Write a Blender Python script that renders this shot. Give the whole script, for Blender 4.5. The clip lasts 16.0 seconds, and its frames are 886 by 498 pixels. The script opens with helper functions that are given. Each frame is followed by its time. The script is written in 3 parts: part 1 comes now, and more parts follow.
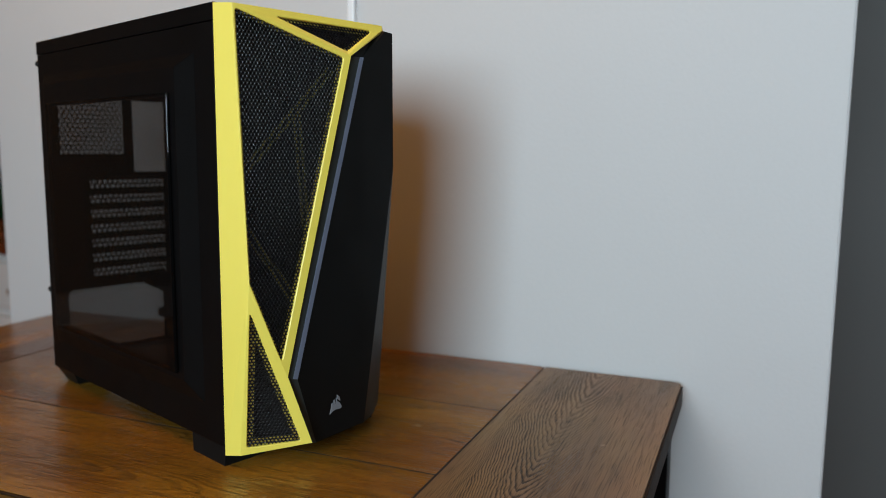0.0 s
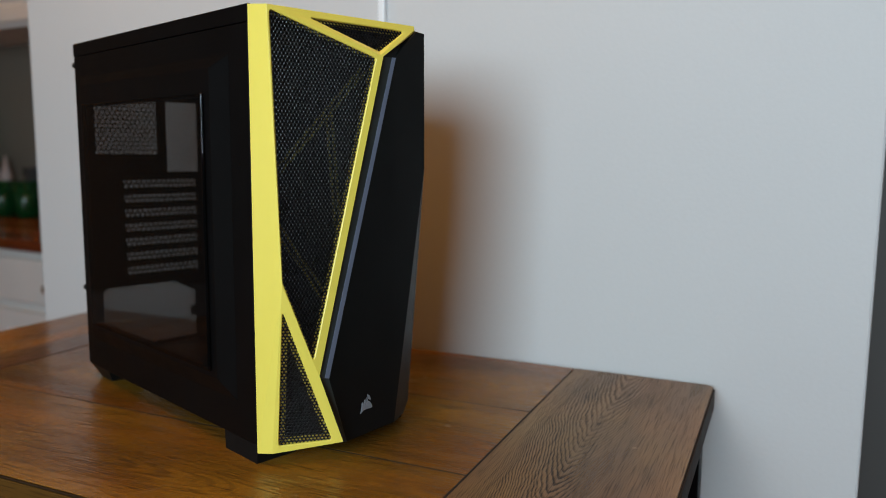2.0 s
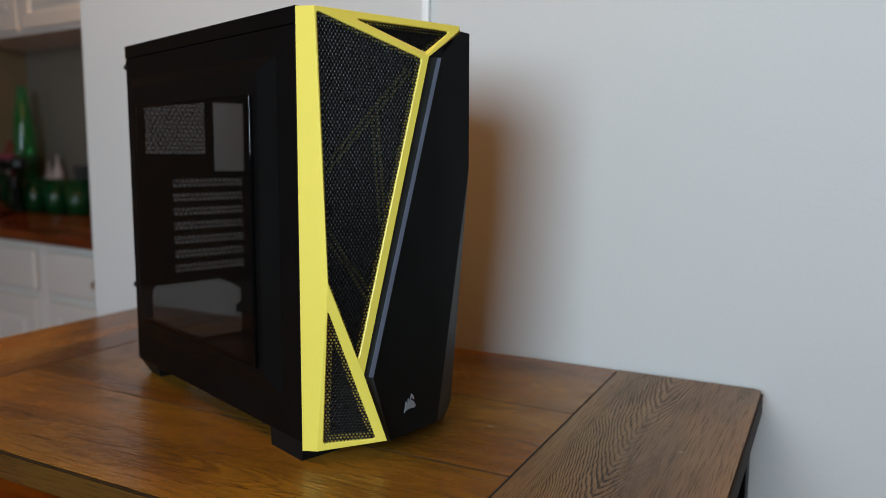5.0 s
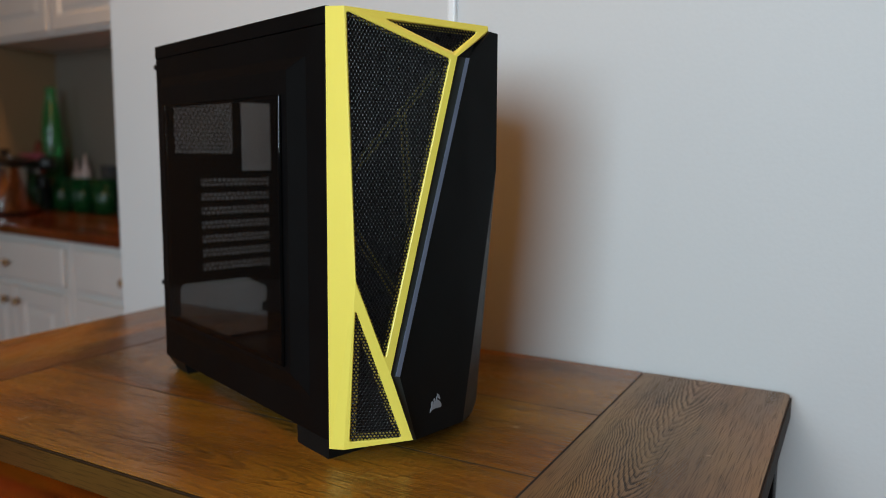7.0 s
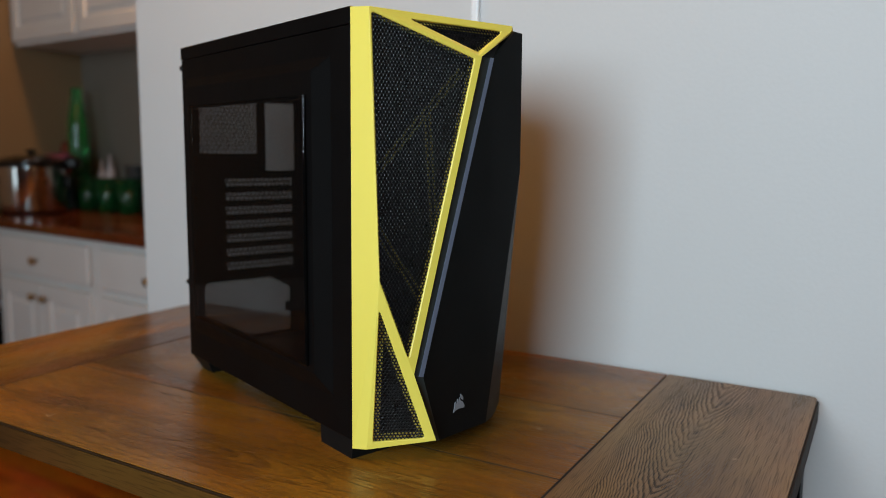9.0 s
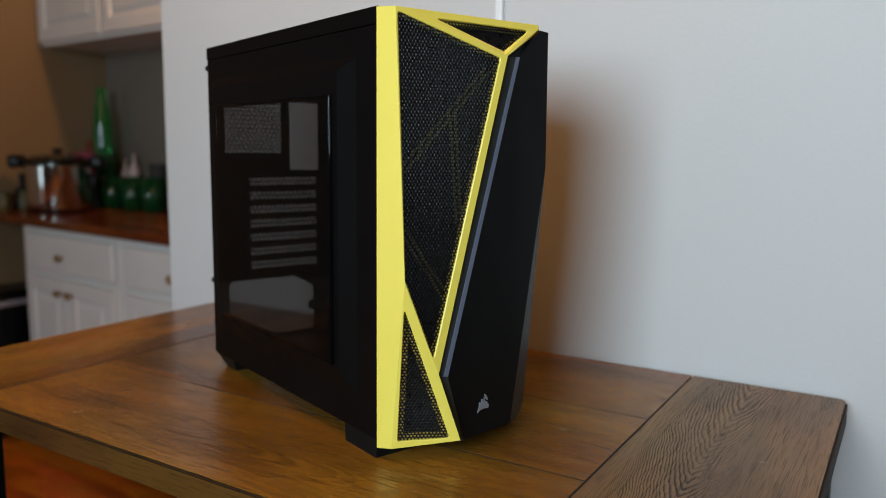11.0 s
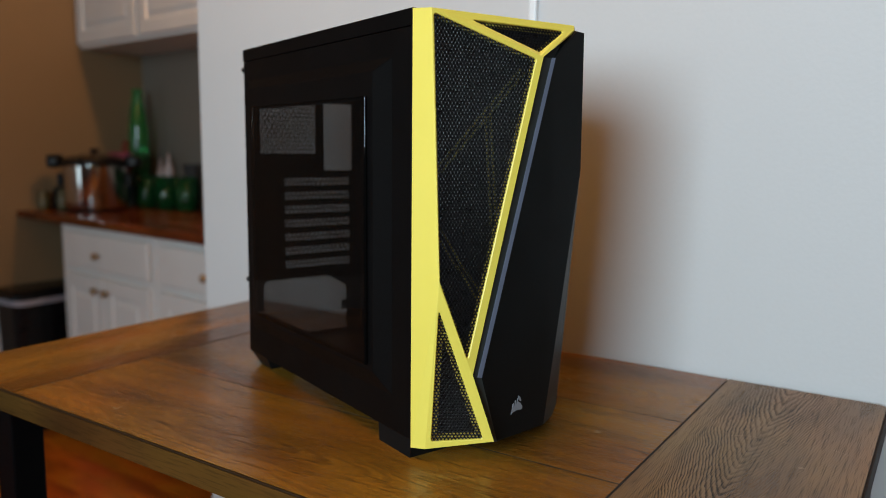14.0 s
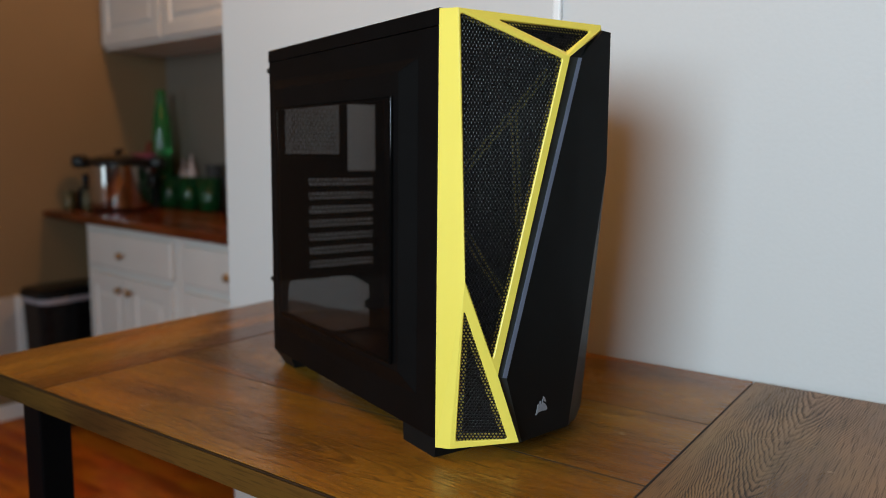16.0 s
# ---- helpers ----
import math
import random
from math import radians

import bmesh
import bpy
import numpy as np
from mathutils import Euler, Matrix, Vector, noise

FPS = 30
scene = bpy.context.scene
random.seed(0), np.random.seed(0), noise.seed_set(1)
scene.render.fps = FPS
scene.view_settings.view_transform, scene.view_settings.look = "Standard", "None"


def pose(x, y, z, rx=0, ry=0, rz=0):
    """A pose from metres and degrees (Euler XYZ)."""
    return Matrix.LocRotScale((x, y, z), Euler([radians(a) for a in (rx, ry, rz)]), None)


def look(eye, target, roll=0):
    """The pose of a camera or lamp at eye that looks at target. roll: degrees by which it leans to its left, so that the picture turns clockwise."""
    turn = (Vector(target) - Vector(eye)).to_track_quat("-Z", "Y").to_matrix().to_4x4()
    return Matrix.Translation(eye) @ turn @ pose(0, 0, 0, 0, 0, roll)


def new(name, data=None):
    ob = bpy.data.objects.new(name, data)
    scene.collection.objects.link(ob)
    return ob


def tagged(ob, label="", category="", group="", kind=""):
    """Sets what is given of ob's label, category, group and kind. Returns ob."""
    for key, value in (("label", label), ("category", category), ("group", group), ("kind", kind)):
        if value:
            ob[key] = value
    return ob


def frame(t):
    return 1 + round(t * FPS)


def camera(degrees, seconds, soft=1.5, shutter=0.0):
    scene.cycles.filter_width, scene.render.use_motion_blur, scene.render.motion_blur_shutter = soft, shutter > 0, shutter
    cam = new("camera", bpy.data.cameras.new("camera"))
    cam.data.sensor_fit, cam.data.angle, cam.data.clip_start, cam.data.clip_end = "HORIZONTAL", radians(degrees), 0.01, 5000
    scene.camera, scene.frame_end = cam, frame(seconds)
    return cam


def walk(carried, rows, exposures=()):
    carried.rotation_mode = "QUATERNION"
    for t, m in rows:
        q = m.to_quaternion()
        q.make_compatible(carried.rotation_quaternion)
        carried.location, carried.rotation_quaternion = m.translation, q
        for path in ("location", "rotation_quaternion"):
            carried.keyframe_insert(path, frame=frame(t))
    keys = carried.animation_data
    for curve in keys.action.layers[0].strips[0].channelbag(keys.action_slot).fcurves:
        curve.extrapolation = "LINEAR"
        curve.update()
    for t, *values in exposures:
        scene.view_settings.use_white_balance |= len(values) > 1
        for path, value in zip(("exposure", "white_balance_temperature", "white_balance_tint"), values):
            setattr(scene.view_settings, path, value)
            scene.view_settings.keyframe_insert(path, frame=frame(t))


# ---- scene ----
cam = camera(60.3, 16.0, soft=1.0)
PATH = [
    (0, (0.489, -1.061, 1.199), (-0.264, 0.774, 0.945), 0.5),
    (0.5, (0.488, -1.061, 1.2), (-0.284, 0.766, 0.944), 0.5),
    (1, (0.487, -1.062, 1.199), (-0.3, 0.759, 0.945), 0.5),
    (1.5, (0.485, -1.062, 1.201), (-0.316, 0.752, 0.943), 0.5),
    (2, (0.483, -1.063, 1.199), (-0.33, 0.746, 0.945), 0.5),
    (2.5, (0.483, -1.063, 1.2), (-0.349, 0.738, 0.944), 0.6),
    (3, (0.482, -1.064, 1.2), (-0.366, 0.729, 0.944), 0.5),
    (3.5, (0.48, -1.064, 1.201), (-0.383, 0.722, 0.942), 0.5),
    (4, (0.479, -1.064, 1.201), (-0.399, 0.714, 0.942), 0.5),
    (6.5, (0.474, -1.067, 1.201), (-0.467, 0.679, 0.941), 0.5),
    (7, (0.472, -1.068, 1.2), (-0.481, 0.672, 0.942), 0.6),
    (7.5, (0.471, -1.068, 1.2), (-0.494, 0.665, 0.942), 0.6),
    (8, (0.469, -1.068, 1.2), (-0.506, 0.659, 0.942), 0.6),
    (8.5, (0.469, -1.069, 1.201), (-0.518, 0.652, 0.941), 0.6),
    (9, (0.468, -1.069, 1.2), (-0.53, 0.645, 0.942), 0.6),
    (11.5, (0.462, -1.072, 1.201), (-0.589, 0.609, 0.94), 0.6),
    (12, (0.462, -1.073, 1.2), (-0.599, 0.602, 0.941), 0.6),
    (12.5, (0.461, -1.074, 1.201), (-0.609, 0.596, 0.94), 0.6),
    (13, (0.46, -1.074, 1.201), (-0.622, 0.588, 0.94), 0.6),
    (13.5, (0.46, -1.074, 1.202), (-0.635, 0.579, 0.938), 0.5),
    (14, (0.458, -1.075, 1.202), (-0.646, 0.572, 0.939), 0.6),
    (14.5, (0.458, -1.075, 1.201), (-0.658, 0.564, 0.939), 0.5),
    (15, (0.456, -1.077, 1.202), (-0.669, 0.556, 0.939), 0.6),
    (15.5, (0.455, -1.077, 1.202), (-0.68, 0.548, 0.939), 0.6),
    (16, (0.453, -1.079, 1.201), (-0.692, 0.54, 0.94), 0.6),
]
EXPOSURES = [(0, -0.07), (4, -0.08), (8, -0.07), (12, 0.0), (16, 0.07)]
walk(cam, [(t, look(eye, target, roll)) for t, eye, target, roll in PATH], EXPOSURES)
cam.data.dof.use_dof = True
cam.data.dof.focus_distance = 0.765
cam.data.dof.aperture_fstop = 3.6

# ---- world and light ----
world = bpy.data.worlds.new("world")
scene.world = world
world.use_nodes = True
wn, wl = world.node_tree.nodes, world.node_tree.links
sky = wn.new("ShaderNodeTexSky")
sky.sky_type = "NISHITA"
sky.sun_disc = False
sky.sun_elevation, sky.sun_rotation = radians(35), radians(60)
wl.new(sky.outputs[0], wn["Background"].inputs[0])
wn["Background"].inputs[1].default_value = 0.08


def lamp(name, kind, m, watts, colour, size=(0.1, 0.1)):
    data = bpy.data.lights.new(name, kind)
    data.energy, data.color = watts, colour
    if kind == "AREA":
        data.shape, data.size, data.size_y = "RECTANGLE", size[0], size[1]
    else:
        data.shadow_soft_size = size[0]
    ob = new(name, data)
    ob.matrix_world = m
    return ob


# daylight through the window and the glass door behind the camera, and warm ceiling lamps
day = lamp("window_daylight", "AREA", pose(0.435, -3.20, 1.78, 90, 0, -8), 58, (0.700, 0.89, 1.0), (1.46, 1.2))
day.data.spread = radians(140)
lamp("door_daylight", "AREA", pose(-2.83, -3.33, 1.02, 90, 0, 0), 8, (0.74, 0.92, 1.0), (0.56, 1.9))
lamp("kitchen_lamp", "POINT", pose(-1.510, 0.663, 2.36), 24, (1.0, 0.50, 0.17), (0.05,))
# dining_lamp made wide to stand in for soft light off the ceiling
lamp("dining_lamp", "AREA", pose(-0.32, -0.62, 2.36, 0, 0, 0), 8.8, (1.0, 0.44, 0.10), (1.1, 0.9))
lamp("living_lamp", "POINT", pose(1.45, -2.35, 2.20), 6, (1.0, 0.38, 0.07), (0.22,))


# ---- materials ----
def mat(name, base, rough=0.5, metal=0.0, vary=0.12, scale=30.0, fine=260.0, bump=0.0, coat=0.0, spec=0.5, stretch=(1, 1, 1), rough_vary=0.08):
    m = bpy.data.materials.new(name)
    m.use_nodes = True
    n, l = m.node_tree.nodes, m.node_tree.links
    b = n["Principled BSDF"]
    tc, mp = n.new("ShaderNodeTexCoord"), n.new("ShaderNodeMapping")
    mp.inputs["Scale"].default_value = stretch
    l.new(tc.outputs["Object"], mp.inputs[0])
    big, small = n.new("ShaderNodeTexNoise"), n.new("ShaderNodeTexNoise")
    big.inputs["Scale"].default_value, small.inputs["Scale"].default_value = scale, fine
    big.inputs["Detail"].default_value = 5
    for t in (big, small):
        l.new(mp.outputs[0], t.inputs["Vector"])
    add = n.new("ShaderNodeMath")
    add.operation = "MULTIPLY_ADD"
    add.inputs[1].default_value = 0.4
    l.new(small.outputs[0], add.inputs[0])
    l.new(big.outputs[0], add.inputs[2])
    ramp = n.new("ShaderNodeValToRGB")
    ramp.color_ramp.elements[0].position, ramp.color_ramp.elements[1].position = 0.4, 1.0
    ramp.color_ramp.elements[0].color = (*[c * (1 - vary) for c in base], 1)
    ramp.color_ramp.elements[1].color = (*[min(1, c * (1 + vary)) for c in base], 1)
    l.new(add.outputs[0], ramp.inputs[0])
    l.new(ramp.outputs[0], b.inputs["Base Color"])
    rr = n.new("ShaderNodeMapRange")
    rr.inputs["From Min"].default_value, rr.inputs["From Max"].default_value = 0.3, 1.1
    rr.inputs["To Min"].default_value, rr.inputs["To Max"].default_value = max(0.02, rough - rough_vary), min(1, rough + rough_vary)
    l.new(add.outputs[0], rr.inputs[0])
    l.new(rr.outputs[0], b.inputs["Roughness"])
    b.inputs["Metallic"].default_value = metal
    b.inputs["Specular IOR Level"].default_value = spec
    b.inputs["Coat Weight"].default_value = coat
    b.inputs["Coat Roughness"].default_value = 0.15
    if bump:
        bp = n.new("ShaderNodeBump")
        bp.inputs["Strength"].default_value, bp.inputs["Distance"].default_value = bump, 0.002
        l.new(small.outputs[0], bp.inputs["Height"])
        l.new(bp.outputs[0], b.inputs["Normal"])
    return m


def wood(name, dark, light, rough=0.4, across=240.0, slope=0.12, heart=0.03, tip=2.0, lines=0.6, pore=0.4, tone=0.5, wander=0.005, bump=0.25, spec=0.13, centre=0.0, scuffs=0.45, dashes=0.2, flame=0.3, stray=0.03, crowd=0.0, jag=0.09, teeth=0.0, beside=0.40):
    """Sawn oak along X: nested flame lines in the middle, straight ones beside, open pores, broad tone shifts, scuffs and scratches."""
    m = bpy.data.materials.new(name)
    m.use_nodes = True
    n, l = m.node_tree.nodes, m.node_tree.links
    b = n["Principled BSDF"]

    def feed(sock, v):
        if isinstance(v, (int, float)):
            sock.default_value = v
        else:
            l.new(v, sock)

    def calc(op, a, c=0.0, d=0.0):
        k = n.new("ShaderNodeMath")
        k.operation = op
        for q, v in enumerate((a, c, d)):
            feed(k.inputs[q], v)
        return k.outputs[0]

    def ranged(v, lo, hi, t0=0.0, t1=1.0):
        k = n.new("ShaderNodeMapRange")
        k.interpolation_type = "SMOOTHSTEP"
        l.new(v, k.inputs[0])
        for q, w in enumerate((lo, hi, t0, t1)):
            k.inputs[q + 1].default_value = w
        return k.outputs[0]

    def noise(v, scale, detail=3.0):
        k, w = n.new("ShaderNodeTexNoise"), n.new("ShaderNodeMapping")
        w.inputs["Scale"].default_value = scale
        k.inputs["Scale"].default_value, k.inputs["Detail"].default_value = 1.0, detail
        l.new(v, w.inputs[0])
        l.new(w.outputs[0], k.inputs["Vector"])
        return k.outputs[0]

    tc, info = n.new("ShaderNodeTexCoord"), n.new("ShaderNodeObjectInfo")
    shift = n.new("ShaderNodeVectorMath")
    shift.operation = "MULTIPLY_ADD"
    shift.inputs[1].default_value = (1.7, 0.0, 0.9)
    l.new(info.outputs["Random"], shift.inputs[0])
    l.new(tc.outputs["Object"], shift.inputs[2])
    at = shift.outputs[0]
    sep = n.new("ShaderNodeSeparateXYZ")
    l.new(at, sep.inputs[0])
    x, y = sep.outputs[0], sep.outputs[1]
    off = calc("MULTIPLY_ADD", info.outputs["Random"], stray, centre)
    wob = calc("ADD", noise(at, (4, 13, 9), 2), calc("MULTIPLY", noise(at, (20, 60, 30), 3), jag))
    yy = calc("ADD", calc("ADD", y, off), calc("MULTIPLY_ADD", wob, 2 * wander, -1.1 * wander))
    own = n.new("ShaderNodeSeparateXYZ")
    l.new(tc.outputs["Object"], own.inputs[0])
    deep = calc("ADD", calc("MULTIPLY_ADD", own.outputs[0], slope, heart), calc("MULTIPLY_ADD", info.outputs["Random"], 0.01, calc("MULTIPLY", noise(at, (6, 9, 9), 2), 0.016)))
    far = calc("POWER", calc("ADD", calc("POWER", calc("ABSOLUTE", yy), tip), calc("POWER", calc("ABSOLUTE", deep), tip)), 1.0 / tip)
    far = calc("MULTIPLY_ADD", calc("MULTIPLY", far, far), crowd, far)
    v = calc("MULTIPLY_ADD", far, across, calc("MULTIPLY_ADD", noise(at, (3, 40, 20), 2), 1.6, calc("MULTIPLY", noise(at, (75, 130, 60), 2), teeth)))
    saw = calc("FRACT", v)
    band = calc("MULTIPLY", ranged(saw, 0.35, 0.80), ranged(saw, 1.0, 0.90))
    dash = ranged(noise(at, (15, 620, 500), 3), 0.36, 0.60, dashes, 1.0)
    pores = ranged(noise(at, (28, 1400, 700), 2), 0.50, 0.68)
    broad = noise(at, (2.4, 11, 5), 4)
    fade = ranged(noise(at, (2.5, 9, 5), 3), 0.36, 0.60, 0.20, 1.0)
    fade = calc("MULTIPLY", fade, ranged(calc("ABSOLUTE", yy), flame * 0.5, flame, 1.0, beside))
    mark = calc("MULTIPLY", calc("MULTIPLY", band, dash), calc("MULTIPLY", fade, lines))
    mark = calc("MINIMUM", calc("MULTIPLY_ADD", pores, pore, mark), 1.0)
    ramp = n.new("ShaderNodeMix")
    ramp.data_type = "RGBA"
    ramp.inputs["A"].default_value, ramp.inputs["B"].default_value = (*light, 1), (*dark, 1)
    l.new(mark, ramp.inputs["Factor"])
    hsv = n.new("ShaderNodeHueSaturation")
    l.new(ranged(broad, 0.28, 0.72, 1.0 - tone, 1.0 + tone * 0.55), hsv.inputs["Value"])
    l.new(ranged(noise(at, (3, 7, 5), 2), 0.3, 0.7, 0.488, 0.508), hsv.inputs["Hue"])
    l.new(ramp.outputs["Result"], hsv.inputs["Color"])
    # pale scuffs and thin curved scratches
    scuff = ranged(noise(at, (30, 38, 30), 6), 0.71, 0.82, 0.0, scuffs)
    arc, amap = n.new("ShaderNodeTexNoise"), n.new("ShaderNodeMapping")
    amap.inputs["Scale"].default_value, amap.inputs["Rotation"].default_value = (9, 9, 9), (0, 0, 0.7)
    arc.inputs["Scale"].default_value, arc.inputs["Detail"].default_value = 1.0, 1
    l.new(at, amap.inputs[0])
    l.new(amap.outputs[0], arc.inputs["Vector"])
    line = ranged(calc("ABSOLUTE", calc("SUBTRACT", arc.outputs[0], 0.5)), 0.0016, 0.0, 0.0, 1.0)
    line = calc("MULTIPLY", line, ranged(noise(at, (14, 15, 14), 3), 0.57, 0.63, 0.0, scuffs * 1.2))
    mixc = n.new("ShaderNodeMix")
    mixc.data_type = "RGBA"
    mixc.inputs["B"].default_value = (0.50, 0.36, 0.22, 1)
    l.new(calc("MAXIMUM", scuff, line), mixc.inputs["Factor"])
    l.new(hsv.outputs[0], mixc.inputs["A"])
    l.new(mixc.outputs["Result"], b.inputs["Base Color"])
    l.new(ranged(calc("MULTIPLY_ADD", broad, 0.6, mark), 0.1, 1.1, rough - 0.06, rough + 0.16), b.inputs["Roughness"])
    b.inputs["Specular IOR Level"].default_value = spec
    bp = n.new("ShaderNodeBump")
    bp.inputs["Strength"].default_value, bp.inputs["Distance"].default_value = bump, 0.0008
    bp.invert = True
    l.new(mark, bp.inputs["Height"])
    l.new(bp.outputs[0], b.inputs["Normal"])
    return m


def pane_material(name, tint, gloss=1.0, film_share=0.0):
    m = bpy.data.materials.new(name)
    m.use_nodes = True
    n, l = m.node_tree.nodes, m.node_tree.links
    n.remove(n["Principled BSDF"])
    tr, gl, lw, mx = n.new("ShaderNodeBsdfTransparent"), n.new("ShaderNodeBsdfGlossy"), n.new("ShaderNodeLayerWeight"), n.new("ShaderNodeMixShader")
    tr.inputs[0].default_value = (*tint, 1)
    gl.inputs["Roughness"].default_value = 0.03
    gl.inputs["Color"].default_value = (gloss, gloss, gloss, 1)
    pw, ma = n.new("ShaderNodeMath"), n.new("ShaderNodeMath")
    pw.operation, ma.operation = "POWER", "MULTIPLY_ADD"
    pw.inputs[1].default_value, ma.inputs[1].default_value, ma.inputs[2].default_value = 5.0, 0.9, 0.045
    l.new(lw.outputs["Facing"], pw.inputs[0])
    l.new(pw.outputs[0], ma.inputs[0])
    l.new(ma.outputs[0], mx.inputs[0])
    l.new(tr.outputs[0], mx.inputs[1])
    l.new(gl.outputs[0], mx.inputs[2])
    # thin pale diffuse layer mixed evenly over the whole pane
    film, over = n.new("ShaderNodeBsdfDiffuse"), n.new("ShaderNodeMixShader")
    film.inputs[0].default_value = (0.62, 0.68, 0.74, 1)
    over.inputs[0].default_value = film_share
    l.new(mx.outputs[0], over.inputs[1])
    l.new(film.outputs[0], over.inputs[2])
    l.new(over.outputs[0], n["Material Output"].inputs[0])
    return m


def glass(name, tint, rough=0.05, clear=0.7):
    m = bpy.data.materials.new(name)
    m.use_nodes = True
    b = m.node_tree.nodes["Principled BSDF"]
    b.inputs["Base Color"].default_value = (*tint, 1)
    b.inputs["Transmission Weight"].default_value = clear
    b.inputs["Roughness"].default_value = rough
    return m


M_WALL = mat("painted_wall_grey", (0.58, 0.59, 0.60), 0.6, vary=0.03, scale=2.5, fine=180, bump=0.12)
# unseen rear wall, tan darkened to keep bounced light off the shadows
M_TAN = mat("painted_wall_tan_darkened", (0.075, 0.042, 0.021), 0.6, vary=0.05, scale=2.5, fine=180, bump=0.12)
M_EAST = mat("painted_wall_warm_tan_east", (0.205, 0.135, 0.070), 0.6, vary=0.03, scale=2.5, fine=180, bump=0.12)
# hallway dimness is put into this paint, far darker than the grey wall
M_HALL = mat("painted_wall_grey_shaded", (0.150, 0.147, 0.143), 0.6, vary=0.03, scale=2.5, fine=180, bump=0.1)
# kitchen back wall's shade mixed into the paint, greyer than the side wall
M_BACK = mat("painted_wall_beige_shaded", (0.19, 0.165, 0.135), 0.6, vary=0.05, scale=2.5, fine=180, bump=0.1)
# ceiling coloured far below off-white so that it bounces little light
M_CEIL = mat("ceiling_paint_darkened", (0.11, 0.085, 0.06), 0.8, vary=0.03, scale=2, fine=150, bump=0.1)
M_WHITE = mat("white_cabinet_paint", (0.72, 0.70, 0.68), 0.38, vary=0.04, scale=6, fine=90, bump=0.04)
# white panel greyed in its paint to stand for the shade on it
M_PANEL = mat("shaded_white_panel_paint", (0.46, 0.44, 0.43), 0.4, vary=0.05, scale=6, fine=90, bump=0.04)
M_TRIM = mat("white_trim_paint", (0.84, 0.87, 0.90), 0.3, vary=0.03, scale=6, fine=90)
M_YELLOW = mat("yellow_satin_plastic", (0.98, 0.800, 0.118), 0.40, spec=0.9, vary=0.025, scale=12, fine=900, bump=0.03)
M_BLACK = mat("black_plastic", (0.0050, 0.0060, 0.0066), 0.42, spec=0.22, vary=0.2, scale=25, fine=1500, bump=0.06)
M_STEEL = mat("black_painted_steel", (0.003, 0.003, 0.0033), 0.44, spec=0.11, vary=0.2, scale=20, fine=1800, bump=0.05)
M_INNER = mat("black_inner_steel", (0.010, 0.009, 0.0095), 0.5, vary=0.2, scale=25, fine=900)
M_MESH = mat("black_mesh_steel", (0.0018, 0.0028, 0.0050), 0.30, spec=0.48, vary=0.25, scale=120, fine=2000)
M_FILTER = mat("black_filter_cloth", (0.006, 0.006, 0.007), 0.9, vary=0.2, scale=90, fine=900)
M_STRIP = mat("smoky_light_guide", (0.17, 0.20, 0.28), 0.22, vary=0.08, scale=30, fine=700)
M_HOUSING = mat("grey_plastic", (0.030, 0.038, 0.039), 0.36, vary=0.15, scale=30, fine=900)
M_LOGO = mat("silver_emblem", (0.24, 0.25, 0.28), 0.35, vary=0.06, scale=60, fine=900)
M_SCREW = mat("black_screw", (0.015, 0.015, 0.015), 0.35, metal=0.5, vary=0.2)
M_ACRYL = pane_material("tinted_acrylic", (0.350, 0.345, 0.342), 0.42, film_share=0.003)
M_SIDE = mat("painted_wall_warm_tan", (0.255, 0.170, 0.090), 0.6, vary=0.05, scale=2.5, fine=180, bump=0.1)
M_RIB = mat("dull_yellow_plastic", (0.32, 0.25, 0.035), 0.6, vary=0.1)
M_PANE = pane_material("window_glass", (0.95, 0.97, 0.97))
M_PLANK = wood("brown_oak_plank", (0.027, 0.0108, 0.0018), (0.268, 0.121, 0.0158), 0.21, across=300, slope=0.05, heart=0.02, lines=0.48, pore=0.85, tone=0.60, wander=0.010, spec=0.38, bump=0.24, dashes=0.20, flame=0.05, crowd=6.0, scuffs=1.0)
M_BOARD = wood("dark_oak_board", (0.014, 0.0085, 0.0042), (0.258, 0.157, 0.063), 0.32, across=118, slope=0.15, heart=0.042, tip=1.3, lines=1.0, pore=0.56, tone=0.50, wander=0.0060, jag=0.55, teeth=0.60, beside=0.28, centre=0.012, stray=0.0, crowd=17.0, scuffs=0.9, spec=0.25, bump=0.25, dashes=0.60, flame=0.080)
M_EDGE = wood("dark_brown_edge", (0.008, 0.0034, 0.0010), (0.075, 0.033, 0.006), 0.5, across=300, slope=0.01, heart=0.0, lines=0.35, pore=0.35, tone=0.8, spec=0.12, dashes=0.4)
M_GAP = mat("dark_joint", (0.012, 0.008, 0.006), 0.9)
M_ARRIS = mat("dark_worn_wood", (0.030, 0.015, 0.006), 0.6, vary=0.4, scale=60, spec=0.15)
M_LEG = mat("black_metal_leg", (0.0025, 0.0025, 0.003), 0.4, vary=0.2, spec=0.05)
M_FLOOR = wood("orange_floor_board", (0.11, 0.022, 0.002), (0.50, 0.130, 0.010), 0.34, spec=0.06, lines=0.4)
M_COUNTER = wood("red_brown_counter", (0.045, 0.012, 0.003), (0.15, 0.041, 0.010), 0.22, bump=0.05, spec=0.16, lines=0.4)
M_CHROME = mat("polished_steel", (0.64, 0.63, 0.62), 0.12, metal=1.0, vary=0.05, scale=8, fine=300, rough_vary=0.03)
M_BRASS = mat("aged_brass", (0.42, 0.28, 0.15), 0.32, metal=1.0, vary=0.15)
M_DARK = mat("dark_plastic", (0.005, 0.005, 0.006), 0.3, vary=0.2, spec=0.2)
M_GREEN = glass("green_glass", (0.07, 0.52, 0.14), 0.05, 0.82)
